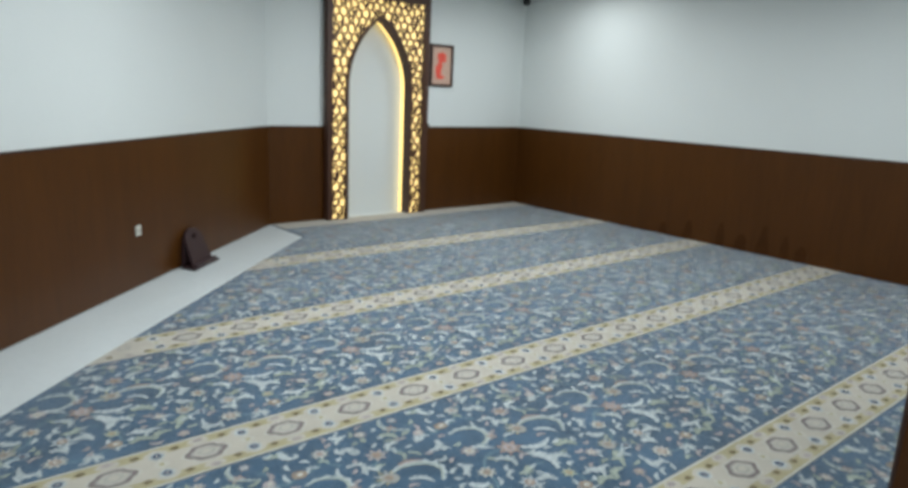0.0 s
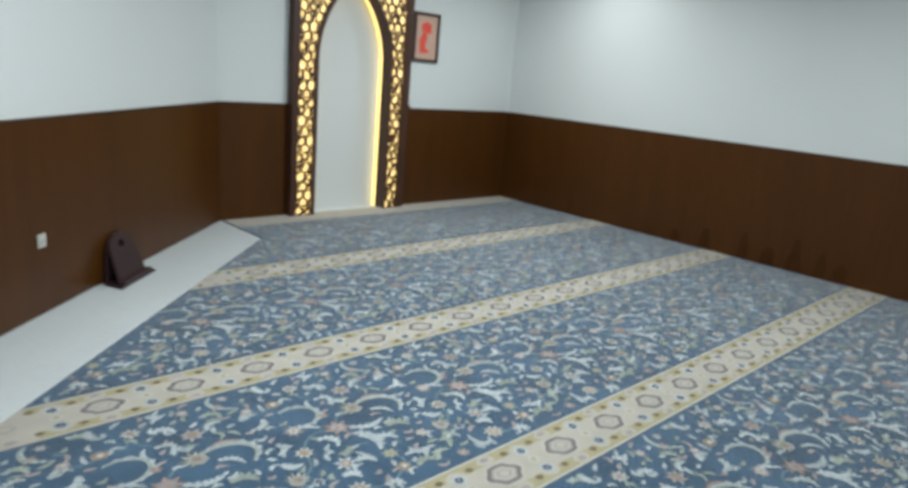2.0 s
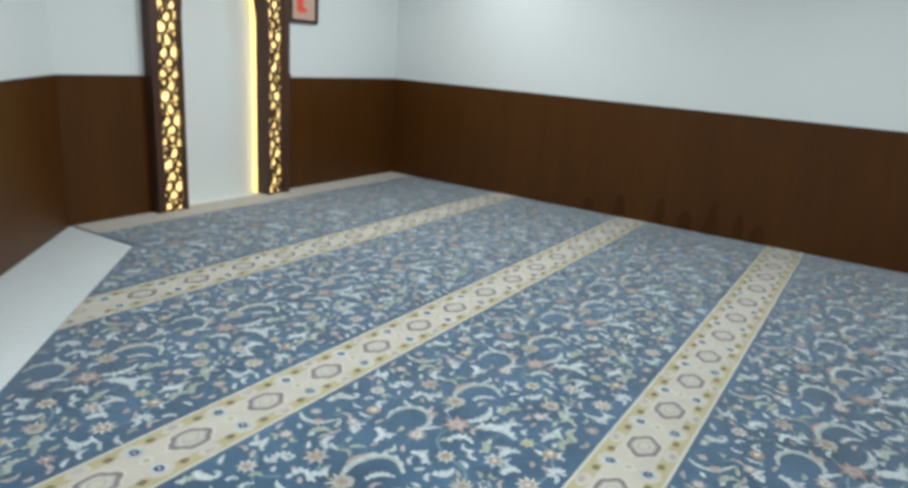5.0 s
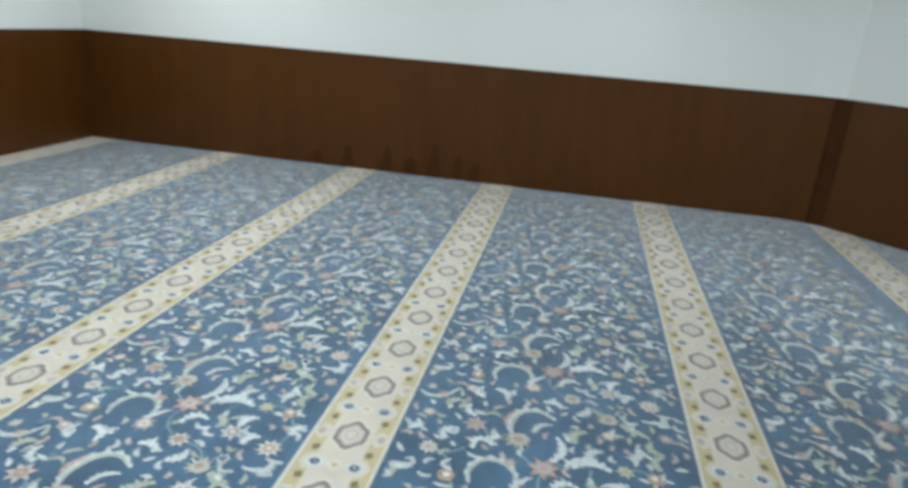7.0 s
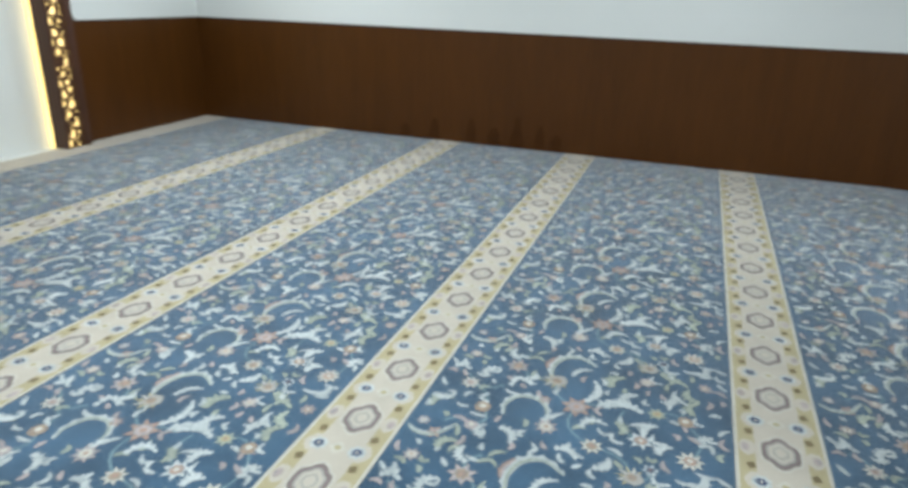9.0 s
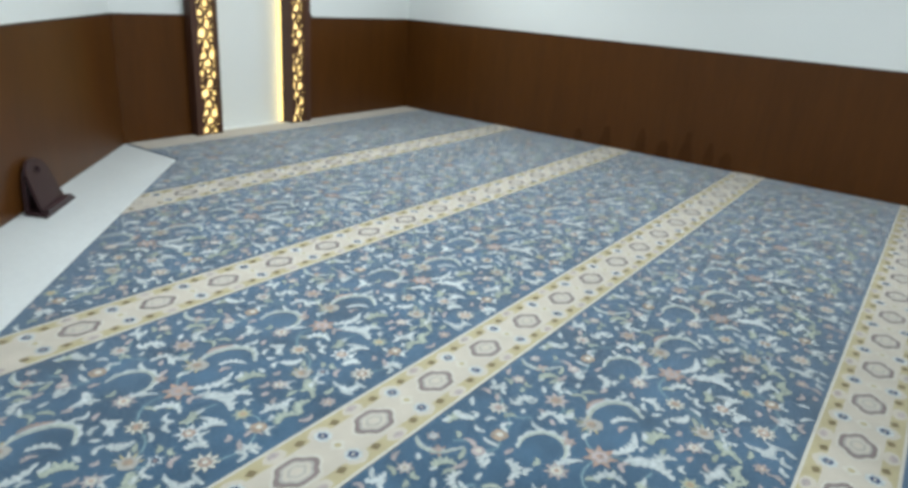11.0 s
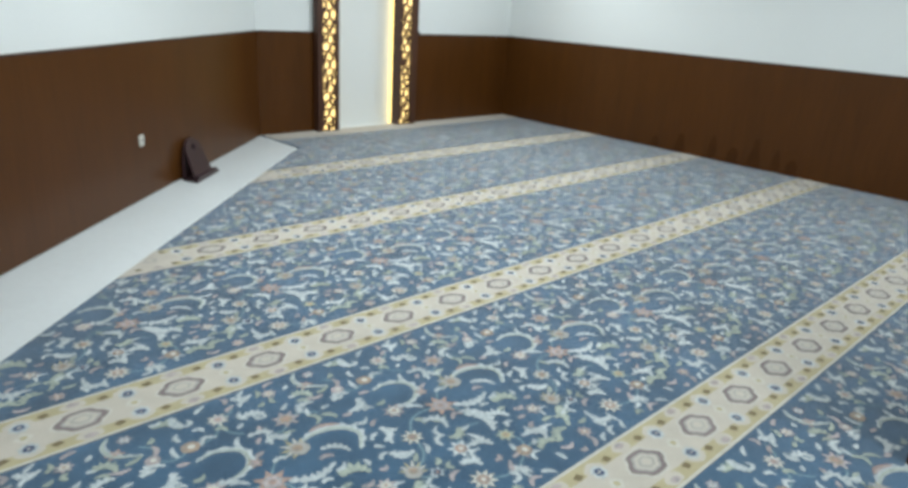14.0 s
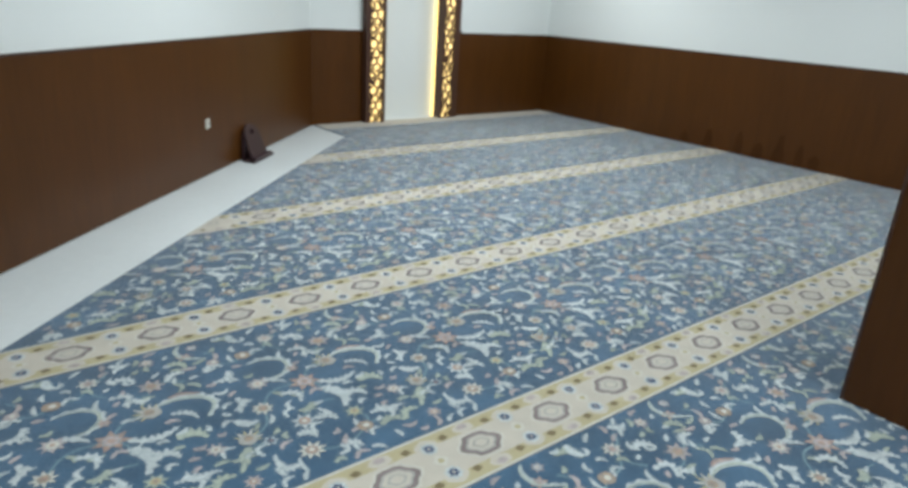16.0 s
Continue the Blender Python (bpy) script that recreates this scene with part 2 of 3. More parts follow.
part("side_post", box(FX0, GX0, YF - 0.012, 0.0, 0, FZ1, 0.004), CARVED, mihrab)
part("side_post", box(GX1, FX1, YF - 0.012, 0.0, 0, FZ1, 0.004), CARVED, mihrab)
part("header", box(GX0, GX1, YF - 0.012, 0.0, GZ1, FZ1, 0.004), CARVED, mihrab)
part("arch_trim", band(arch_outline(0.0), arch_outline(0.022), YF - 0.010, 0.05), CARVED, mihrab, "dark wooden arch moulding")
part("led_strip", band(arch_outline(0.012), arch_outline(0.024), 0.052, 0.112), LED, mihrab, "yellow light strip")
# backlit panel behind the lattice
bm = bmesh.new()
arc = arch_outline(0.02)
mid = len(arc) // 2
for side in (0, 1):
    pts = arc[: mid + 1] if side == 0 else arc[mid:][::-1]
    xe = GX1 if side == 0 else GX0
    for (xa, za), (xb, zb) in zip(pts, pts[1:]):
        bm.faces.new([bm.verts.new((x, YF + 0.035, z)) for x, z in ((xa, za), (xe, za), (xe, zb), (xb, zb))])
    za = pts[-1][1]
    bm.faces.new([bm.verts.new((x, YF + 0.035, z)) for x, z in ((AC, za), (xe, za), (xe, GZ1), (AC, GZ1))])
bmesh.ops.remove_doubles(bm, verts=bm.verts[:], dist=0.0005)
part("backlight_panel", bm, GLOW, mihrab, "warm glowing panel")


def clip(poly, px, pz, nx, nz):
    """Keeps the part of a convex outline where (p - point) . n <= 0."""
    out = []
    for (ax, az), (bx, bz) in zip(poly, poly[1:] + poly[:1]):
        da, db = (ax - px) * nx + (az - pz) * nz, (bx - px) * nx + (bz - pz) * nz
        if da <= 0:
            out.append((ax, az))
        if (da < 0 < db) or (db < 0 < da):
            t = da / (da - db)
            out.append((ax + (bx - ax) * t, az + (bz - az) * t))
    return out


def lattice():
    """Openwork of rounded cells round small stars, cut off at the arch."""
    rnd = random.Random(4)
    sites, S = [], 0.089
    for j in range(-1, 31):
        for i in range(-1, 14):
            x = GX0 + 0.045 + (i + 0.5 * (j % 2)) * S
            z = 0.03 + j * S * 0.92
            sites.append((x + rnd.uniform(-0.012, 0.012), z + rnd.uniform(-0.012, 0.012)))
            if (i + 2 * j) % 3 == 0:
                sites.append((x + S * 0.5, z + S * 0.31))
    line = arch_outline(0.014, 24)
    bm = bmesh.new()
    for x, z in sites:
        if not (GX0 - 0.03 < x < GX1 + 0.03 and -0.03 < z < GZ1 + 0.03):
            continue
        poly = [(x - 0.09, z - 0.09), (x + 0.09, z - 0.09), (x + 0.09, z + 0.09), (x - 0.09, z + 0.09)]
        for u, v in sites:
            d = math.hypot(u - x, v - z)
            if 0 < d < 0.2:
                poly = clip(poly, (x + u) / 2, (z + v) / 2, (u - x) / d, (v - z) / d)
        for p in ((GX0, 0, -1, 0), (GX1, 0, 1, 0), (0, 0, 0, -1), (0, GZ1, 0, 1)):
            if poly:
                poly = clip(poly, *p)
        if len(poly) < 3:
            continue
        # tangent of the arch nearest the cell
        (ax, az), (bx, bz) = min(zip(line, line[1:]), key=lambda s: math.hypot((s[0][0] + s[1][0]) / 2 - x, max(0, abs((s[0][1] + s[1][1]) / 2 - z) - (0.7 if max(s[0][1], s[1][1]) <= ASPR + 0.01 else 0))))
        d = math.hypot(bx - ax, bz - az)
        nx, nz = (bz - az) / d, -(bx - ax) / d
        if (AC - ax) * nx + (1.0 - az) * nz < 0:
            nx, nz = -nx, -nz
        poly = clip(poly, ax, az, nx, nz)
        if len(poly) < 3:
            continue
        cx, cz = sum(p[0] for p in poly) / len(poly), sum(p[1] for p in poly) / len(poly)
        # round the opening: several points round the middle, kept off the edges
        m = 14
        hole, rim = [], []
        for k in range(m):
            a = 2 * math.pi * k / m
            ux, uz = math.cos(a), math.sin(a)
            reach = 9.0
            near = 9.0
            for (px, pz), (qx, qz) in zip(poly, poly[1:] + poly[:1]):
                e = math.hypot(qx - px, qz - pz)
                if e < 1e-6:
                    continue
                ex, ez = (qz - pz) / e, -(qx - px) / e
                dist = (px - cx) * ex + (pz - cz) * ez
                if dist < 0:
                    ex, ez, dist = -ex, -ez, -dist
                c = ux * ex + uz * ez
                if c > 1e-4:
                    reach = min(reach, dist / c)
                    near = min(near, max(0.0, dist - 0.0075) / c)
            rim.append((cx + ux * reach, cz + uz * reach))
            hole.append(near)
        inr = min(hole)
        hole = [min(h, inr * 1.45 + 0.004) for h in hole]
        inner = [(cx + math.cos(2 * math.pi * k / m) * hole[k], cz + math.sin(2 * math.pi * k / m) * hole[k]) for k in range(m)]
        r0, h0, h1 = ([bm.verts.new((px, y, pz)) for px, pz in ring] for ring, y in ((rim, YF), (inner, YF), (inner, YF + 0.03)))
        for k in range(m):
            j = (k + 1) % m
            bm.faces.new((r0[k], r0[j], h0[j], h0[k]))
            bm.faces.new((h0[k], h0[j], h1[j], h1[k]))
    return bm


part("lattice", lattice(), CARVED, mihrab, "dark geometric openwork lattice")

# ---- carpet ----
carpet = tagged(new("carpet"), "blue floral patterned carpet with cream prayer row stripes", "carpet")
EDGE_A, EDGE_B = (-3.425, -0.663), (-9.17, -6.28)


def edge_x(y):
    if y > EDGE_A[1]:
        return EDGE_A[0] - 0.03 * (1 - y / EDGE_A[1])
    return EDGE_A[0] + (y - EDGE_A[1]) * (EDGE_B[0] - EDGE_A[0]) / (EDGE_B[1] - EDGE_A[1])


def left_x(y):
    """Where the carpet begins along a row: at its cut edge or at the back wall."""
    return max(edge_x(y), BL[0] + 0.02 + (y - BL[1]) * (BR[0] - BL[0]) / (BR[1] - BL[1]))


def wall_x(y):
    if y > R1[1]:
        return -0.012
    if y > R2[1]:
        return -0.012 + (y - R1[1]) * (R2[0] - R1[0]) / (R2[1] - R1[1])
    return R2[0] - 0.016 + (y - R2[1]) * (BR[0] - R2[0]) / (BR[1] - R2[1])


def back_y(x):
    return BL[1] + (x - BL[0]) * (BR[1] - BL[1]) / (BR[0] - BL[0])


part("carpet_ground", prism([(-0.012, -0.012), (-3.455, -0.012), EDGE_A, EDGE_B, BR, R2, (-0.012, R1[1])], -0.010, 0.0), PILE, carpet, "deep blue pile")
CENTRES = (-1.46, -2.758, -4.006, -5.292, -6.68, -7.96, -9.24)
HALF = 0.136
P = 0.3252      # medallion repeat along a stripe


def strip(y0, y1, z0, z1, inset=0.0):
    pts = [(left_x(y0) + inset, y0), (wall_x(y0), y0), (wall_x(y1), y1), (left_x(y1) + inset, y1)]
    return prism(pts, z0, z1)


part("border_stripe", strip(-0.013, -0.28, -0.002, 0.002), CREAM, carpet, "cream border along the wall")


class Weave:
    """Collects flat yarn shapes, each a fraction of a millimetre over the last."""

    def __init__(self):
        self.v, self.f, self.m, self.keep, self.lift, self.step = [], [], [], None, 0, 0.0

    def fan(self, pts, mat, z):
        if self.keep and not all(self.keep(x, y) for x, y in pts):
            return
        b = len(self.v)
        self.lift += 1
        z += self.lift * self.step
        cx, cy = sum(p[0] for p in pts) / len(pts), sum(p[1] for p in pts) / len(pts)
        self.v += [(cx, cy, z)] + [(x, y, z) for x, y in pts]
        n = len(pts)
        for i in range(n):
            self.f.append((b, b + 1 + i, b + 1 + (i + 1) % n))
            self.m.append(mat)

    def ribbon(self, pts, widths, mat, z):
        left, right = [], []
        for i, (x, y) in enumerate(pts):
            xa, ya = pts[max(0, i - 1)]
            xb, yb = pts[min(len(pts) - 1, i + 1)]
            d = math.hypot(xb - xa, yb - ya) or 1
            nx, ny = -(yb - ya) / d, (xb - xa) / d
            wl, wr = widths[i] if isinstance(widths[i], tuple) else (widths[i], widths[i])
            left.append((x + nx * wl, y + ny * wl))
            right.append((x - nx * wr, y - ny * wr))
        if self.keep and not all(self.keep(x, y) for x, y in left + right):
            return
        b, n = len(self.v), len(pts)
        self.lift += 1
        z += self.lift * self.step
        self.v += [(x, y, z) for x, y in left + right]
        for i in range(n - 1):
            self.f.append((b + i, b + i + 1, b + n + i + 1, b + n + i))
            self.m.append(mat)

    def make(self, name, parent, label):
        me = bpy.data.meshes.new(name)
        me.from_pydata(self.v, [], self.f)
        for m in YARNS:
            me.materials.append(m)
        me.polygons.foreach_set("material_index", self.m)
        ob = new(name, me)
        ob.parent = parent
        tagged(ob, label, kind="stuff")


def disc(x, y, r, n=8, turn=0.0, squash=1.0, wob=0.0):
    return [(x + r * (1 + wob * (i % 2)) * math.cos(turn + 2 * math.pi * i / n), y + squash * r * (1 + wob * (i % 2)) * math.sin(turn + 2 * math.pi * i / n)) for i in range(n)]


def flower(w, x, y, r, outer, inner, z, n=7, turn=0.3):
    r *= 0.9
    w.fan(disc(x, y, r * 0.52, 2 * n, turn, 0.95, 0.95), outer, z)
    w.fan(disc(x, y, r * 0.40, 2 * n, turn + 0.2, 1, 0.3), ST, z + 0.0002)
    w.fan(disc(x, y, r * 0.36, 2 * n, turn + 0.2, 1, 0.4), inner, z + 0.0004)
    w.fan(disc(x, y, r * 0.20, 7), ORG if inner != ORG else CO, z + 0.0008)


def bud(w, x, y, r, outer, z):
    w.fan(disc(x, y, r, 9, 0.2, 0.9, 0.1), outer, z)
    w.fan(disc(x + r * 0.1, y, r * 0.42, 7), CO, z + 0.0004)


def leaf(w, x0, y0, x1, y1, bend, width, mat, z, teeth=True):
    """A feathered acanthus leaf from root to tip, bowed to one side."""
    n = 13
    dx, dy = x1 - x0, y1 - y0
    pts, wid = [], []
    for i in range(n):
        t = i / (n - 1)
        s = math.sin(math.pi * t) * bend
        pts.append((x0 + dx * t - dy * s, y0 + dy * t + dx * s))
        base = width * (0.18 + 1.0 * math.sin(math.pi * min(1, 0.12 + t * 0.88)) ** 0.8)
        tooth = 1.35 if teeth and i % 2 else 0.5
        wid.append((base * tooth * 0.9, base * (0.6 if i % 2 else 0.3)))
    w.ribbon(pts, wid, mat, z)


def stem(w, x0, y0, x1, y1, bend, z):
    n = 7
    dx, dy = x1 - x0, y1 - y0
    pts = []
    for i in range(n):
        t = i / (n - 1)
        s = math.sin(math.pi * t) * bend
        pts.append((x0 + dx * t - dy * s, y0 + dy * t + dx * s))
    w.ribbon(pts, [0.0032] * n, ST, z)


def palmette(w, x, y, r, turn, z):
    """A fan of gold petals on a pale heart."""
    for k in range(7):
        a = turn + (k - 3) * 0.48
        ln = r * (1.25 - 0.08 * abs(k - 3))
        leaf(w, x, y, x + ln * math.cos(a), y + ln * math.sin(a), 0.0, r * 0.20, CO if k % 2 else GD, z, False)
    w.fan(disc(x, y, r * 0.62, 10, 0.2, 1, 0.12), SV, z + 0.0004)
    w.fan(disc(x + r * 0.12 * math.cos(turn), y + r * 0.12 * math.sin(turn), r * 0.34, 8), AM, z + 0.0008)


def arc(w, pts, width, mat, edge, z, feather=1.0):
    """A feathered scroll through a few points, thin at both ends, fringed on its outer side."""
    n = 19
    line, wid, rim = [], [], []
    for i in range(n):
        t = i / (n - 1) * (len(pts) - 1)
        k = min(int(t), len(pts) - 2)
        f = t - k
        p0, p1, p2, p3 = pts[max(0, k - 1)], pts[k], pts[k + 1], pts[min(len(pts) - 1, k + 2)]
        line.append(tuple(0.5 * (2 * b + (c - a) * f + (2 * a - 5 * b + 4 * c - d) * f * f + (3 * b - a - 3 * c + d) * f ** 3) for a, b, c, d in zip(p0, p1, p2, p3)))
        base = width * (0.18 + 0.9 * math.sin(math.pi * (0.06 + 0.88 * i / (n - 1))))
        wid.append((base * (1.2 if i % 2 else 0.55) * feather, base * 0.5))
        rim.append((base * 0.12, base * 0.34))
    w.ribbon(line, wid, mat, z)
    w.ribbon(line, rim, edge, z + 0.0004)


def cell(w, ox, oy):
    """One repeat of the floral field, P * 2 long: places are from a medallion of the row's stripe."""
    z = 0.0012

    def X(x):
        return ox + x

    def Y(y):
        return oy - y
    # stems
    for a in ((0.01, 0.645, 0.15, 0.55, 0.2), (0.01, 0.645, -0.184, 0.73, -0.25), (-0.184, 0.73, -0.29, 0.865, 0.2), (-0.29, 0.865, -0.233, 0.907, -0.3), (0.016, 0.262, -0.11, 0.347, 0.25),
              (0.016, 0.262, 0.09, 0.20, -0.2), (-0.11, 0.347, -0.222, 0.34, 0.3), (-0.222, 0.34, -0.23, 0.25, -0.3), (0.193, 0.395, 0.10, 0.43, 0.3), (0.193, 0.395, 0.30, 0.42, 0.2),
              (-0.098, 0.869, 0.05, 0.80, 0.25), (-0.145, 1.02, 0.06, 1.0, -0.2), (0.06, 1.0, 0.191, 1.034, 0.2), (0.07, 0.908, 0.06, 1.0, 0.3), (0.01, 0.645, 0.04, 0.745, 0.2), (0.016, 0.262, 0.05, 0.38, -0.2)):
        stem(w, X(a[0]), Y(a[1]), X(a[2]), Y(a[3]), a[4], 0.0006)
    # crescent beside the stripe with a coral bloom behind it
    arc(w, [(X(x), Y(y)) for x, y in ((-0.292, 0.15), (-0.318, 0.19), (-0.305, 0.25), (-0.232, 0.298))], 0.017, WH, GR, z, 0.7)
    flower(w, X(-0.30), Y(0.245), 0.036, ORG, PK, z - 0.0002, 6)
    flower(w, X(-0.255), Y(0.19), 0.030, PK, WH, z + 0.001, 6)
    # slender scroll ending in a pale cluster
    arc(w, [(X(x), Y(y)) for x, y in ((-0.125, 0.425), (-0.065, 0.412), (0.0, 0.445), (0.008, 0.505), (-0.035, 0.552), (-0.10, 0.563))], 0.018, WH, GR, z)
    flower(w, X(-0.14), Y(0.572), 0.050, PK, CO, z + 0.001, 8)
    leaf(w, X(-0.15), Y(0.60), X(-0.06), Y(0.585), 0.3, 0.018, WH, z + 0.0006)
    flower(w, X(0.012), Y(0.536), 0.030, ORG, PK, z + 0.001, 6)
    # feathered arch springing from a gold palmette
    palmette(w, X(0.15), Y(0.555), 0.052, 2.4, z + 0.001)
    arc(w, [(X(x), Y(y)) for x, y in ((0.165, 0.53), (0.235, 0.515), (0.315, 0.54), (0.345, 0.605), (0.30, 0.672))], 0.022, WH, GR, z)
    arc(w, [(X(x), Y(y)) for x, y in ((0.22, 0.50), (0.265, 0.498), (0.32, 0.522))], 0.013, ORG, PK, z + 0.0006)
    leaf(w, X(0.05), Y(0.668), X(0.205), Y(0.678), -0.22, 0.020, WH, z + 0.0004)
    leaf(w, X(0.20), Y(0.60), X(0.27), Y(0.665), 0.2, 0.015, WH, z + 0.0004)
    # blooms
    flower(w, X(0.01), Y(0.645), 0.068, ORG, PK, z + 0.001, 7, 0.1)
    flower(w, X(-0.184), Y(0.727), 0.046, CO, AM, z + 0.001, 8)
    flower(w, X(0.016), Y(0.262), 0.044, CO, PK, z + 0.001, 8)
    bud(w, X(-0.11), Y(0.347), 0.030, AM, z + 0.001)
    bud(w, X(-0.222), Y(0.342), 0.024, PK, z + 0.001)
    flower(w, X(0.193), Y(0.392), 0.056, PK, AM, z + 0.001, 7)
    flower(w, X(-0.098), Y(0.869), 0.054, WH, ORG, z + 0.001, 7)
    palmette(w, X(-0.29), Y(0.865), 0.046, 1.0, z + 0.001)
    flower(w, X(-0.233), Y(0.909), 0.032, WH, NV, z + 0.001, 6)
    flower(w, X(-0.145), Y(1.02), 0.054, CO, ORG, z + 0.001, 9)
    bud(w, X(0.06), Y(1.0), 0.028, AM, z + 0.001)
    flower(w, X(0.07), Y(0.908), 0.042, GR, GD, z + 0.001, 7)
    flower(w, X(0.26), Y(0.86), 0.040, PK, CO, z + 0.001, 7)
    flower(w, X(0.30), Y(1.06), 0.036, PK, ORG, z + 0.001, 7)
    flower(w, X(0.22), Y(0.22), 0.036, PK, CO, z + 0.001, 7)
    # leaves
    for x0, y0, x1, y1, b, wd, m in ((0.045, 0.735, 0.055, 0.865, 0.25, 0.028, WH), (0.09, 0.80, 0.16, 0.84, 0.3, 0.022, WH), (0.08, 0.73, 0.13, 0.80, -0.3, 0.022, WH), (0.18, 0.745, 0.26, 0.785, 0.3, 0.026, GR),
                                     (-0.06, 0.88, 0.0, 0.918, 0.3, 0.022, WH), (-0.29, 0.745, -0.22, 0.785, -0.3, 0.022, WH), (-0.31, 0.90, -0.37, 0.94, 0.35, 0.022, GR), (-0.30, 0.91, -0.33, 0.98, -0.3, 0.020, GR),
                                     (0.11, 1.03, 0.19, 1.045, 0.35, 0.020, GR), (0.20, 1.045, 0.27, 1.01, 0.35, 0.020, GR), (0.05, 0.405, 0.08, 0.47, 0.7, 0.016, WH), (0.12, 0.44, 0.17, 0.47, -0.4, 0.016, WH),
                                     (0.25, 0.39, 0.32, 0.36, 0.3, 0.018, WH), (0.08, 0.30, 0.15, 0.34, 0.3, 0.019, WH), (-0.03, 0.19, 0.05, 0.17, 0.35, 0.019, WH), (0.10, 0.17, 0.17, 0.19, -0.3, 0.018, WH),
                                     (-0.17, 0.18, -0.10, 0.24, 0.3, 0.022, GR), (-0.10, 0.16, -0.07, 0.24, -0.3, 0.020, WH), (-0.20, 0.43, -0.27, 0.48, 0.3, 0.021, WH), (-0.27, 0.40, -0.20, 0.39, 0.4, 0.016, WH),
                                     (-0.24, 0.62, -0.27, 0.69, 0.3, 0.018, WH), (-0.10, 0.68, -0.06, 0.76, 0.4, 0.018, WH), (-0.03, 0.78, -0.09, 0.80, 0.3, 0.020, GR), (-0.21, 1.06, -0.26, 1.02, 0.3, 0.020, WH),
                                     (-0.06, 1.06, 0.0, 1.09, 0.3, 0.020, WH), (0.14, 0.93, 0.21, 0.95, -0.3, 0.022, WH), (-0.15, 0.93, -0.10, 0.97, 0.3, 0.020, WH), (0.28, 0.28, 0.33, 0.33, 0.3, 0.020, GR)):
        leaf(w, X(x0), Y(y0), X(x1), Y(y1), b, wd, m, z + 0.0004)


BLOOMS = ((-0.29, 0.22, 0.075), (-0.06, 0.47, 0.085), (-0.03, 0.53, 0.07), (-0.14, 0.575, 0.07), (0.01, 0.645, 0.08), (0.15, 0.555, 0.07), (0.28, 0.57, 0.10), (0.30, 0.65, 0.07), (0.12, 0.67, 0.06), (-0.184, 0.727, 0.06), (0.016, 0.262, 0.055),
          (-0.11, 0.347, 0.045), (-0.222, 0.342, 0.04), (0.193, 0.392, 0.065), (-0.098, 0.869, 0.06), (-0.29, 0.865, 0.065), (-0.233, 0.909, 0.04), (-0.145, 1.02, 0.065), (0.06, 1.0, 0.04), (0.07, 0.89, 0.06), (0.05, 0.80, 0.06),
          (0.12, 0.80, 0.05), (0.22, 0.765, 0.05), (-0.03, 0.90, 0.045), (-0.255, 0.765, 0.05), (0.15, 1.04, 0.05), (0.24, 1.03, 0.05), (0.26, 0.86, 0.05), (0.30, 1.06, 0.045), (0.22, 0.22, 0.045), (-0.235, 0.455, 0.05), (-0.13, 0.21, 0.05))


def filler():
    """Small leaves and tendrils for the free spots of a repeat."""
    rnd = random.Random(11)
    taken = list(BLOOMS)
    out = []
    for _ in range(4000):
        x, y = rnd.uniform(-P, P), rnd.uniform(0.145, 1.13)
        if all(math.hypot((x - u + P) % (2 * P) - P, y - v) > r for u, v, r in taken):
            taken.append((x, y, 0.050))
            out.append((x, y, rnd.gauss(0.5, 0.9), rnd.uniform(0.030, 0.060), rnd.choice((WH, WH, WH, GR, PK)), rnd.uniform(-0.5, 0.5)))
    return out


FILL = filler()


def inside(x, y):
    return edge_x(y) + 0.004 < x < wall_x(y) - 0.004 and y > back_y(x) + 0.02 and y < -0.285


MX = -3.874    # a medallion on every stripe stands at this x
field = Weave()
field.step = 0.0000087
rows = [-0.15] + list(CENTRES)
for c in rows:
    lo = next((k for k in rows if k < c - 0.5), -9.9)

    def keep(x, y, c=c, lo=lo):
        return inside(x, y) and lo + HALF + 0.004 < y < c - HALF - 0.004
    field.keep = keep
    for k in range(-10, 7):
        field.lift = 0
        cell(field, MX + k * 2 * P, c)
        for x, y, a, ln, mt, bd in FILL:
            x0, y0 = MX + k * 2 * P + x, c - y
            leaf(field, x0 - ln / 2 * math.cos(a), y0 - ln / 2 * math.sin(a), x0 + ln / 2 * math.cos(a), y0 + ln / 2 * math.sin(a), bd, 0.011, mt, 0.0009)
field.make("floral_pattern", carpet, "white, coral and sage floral motifs")

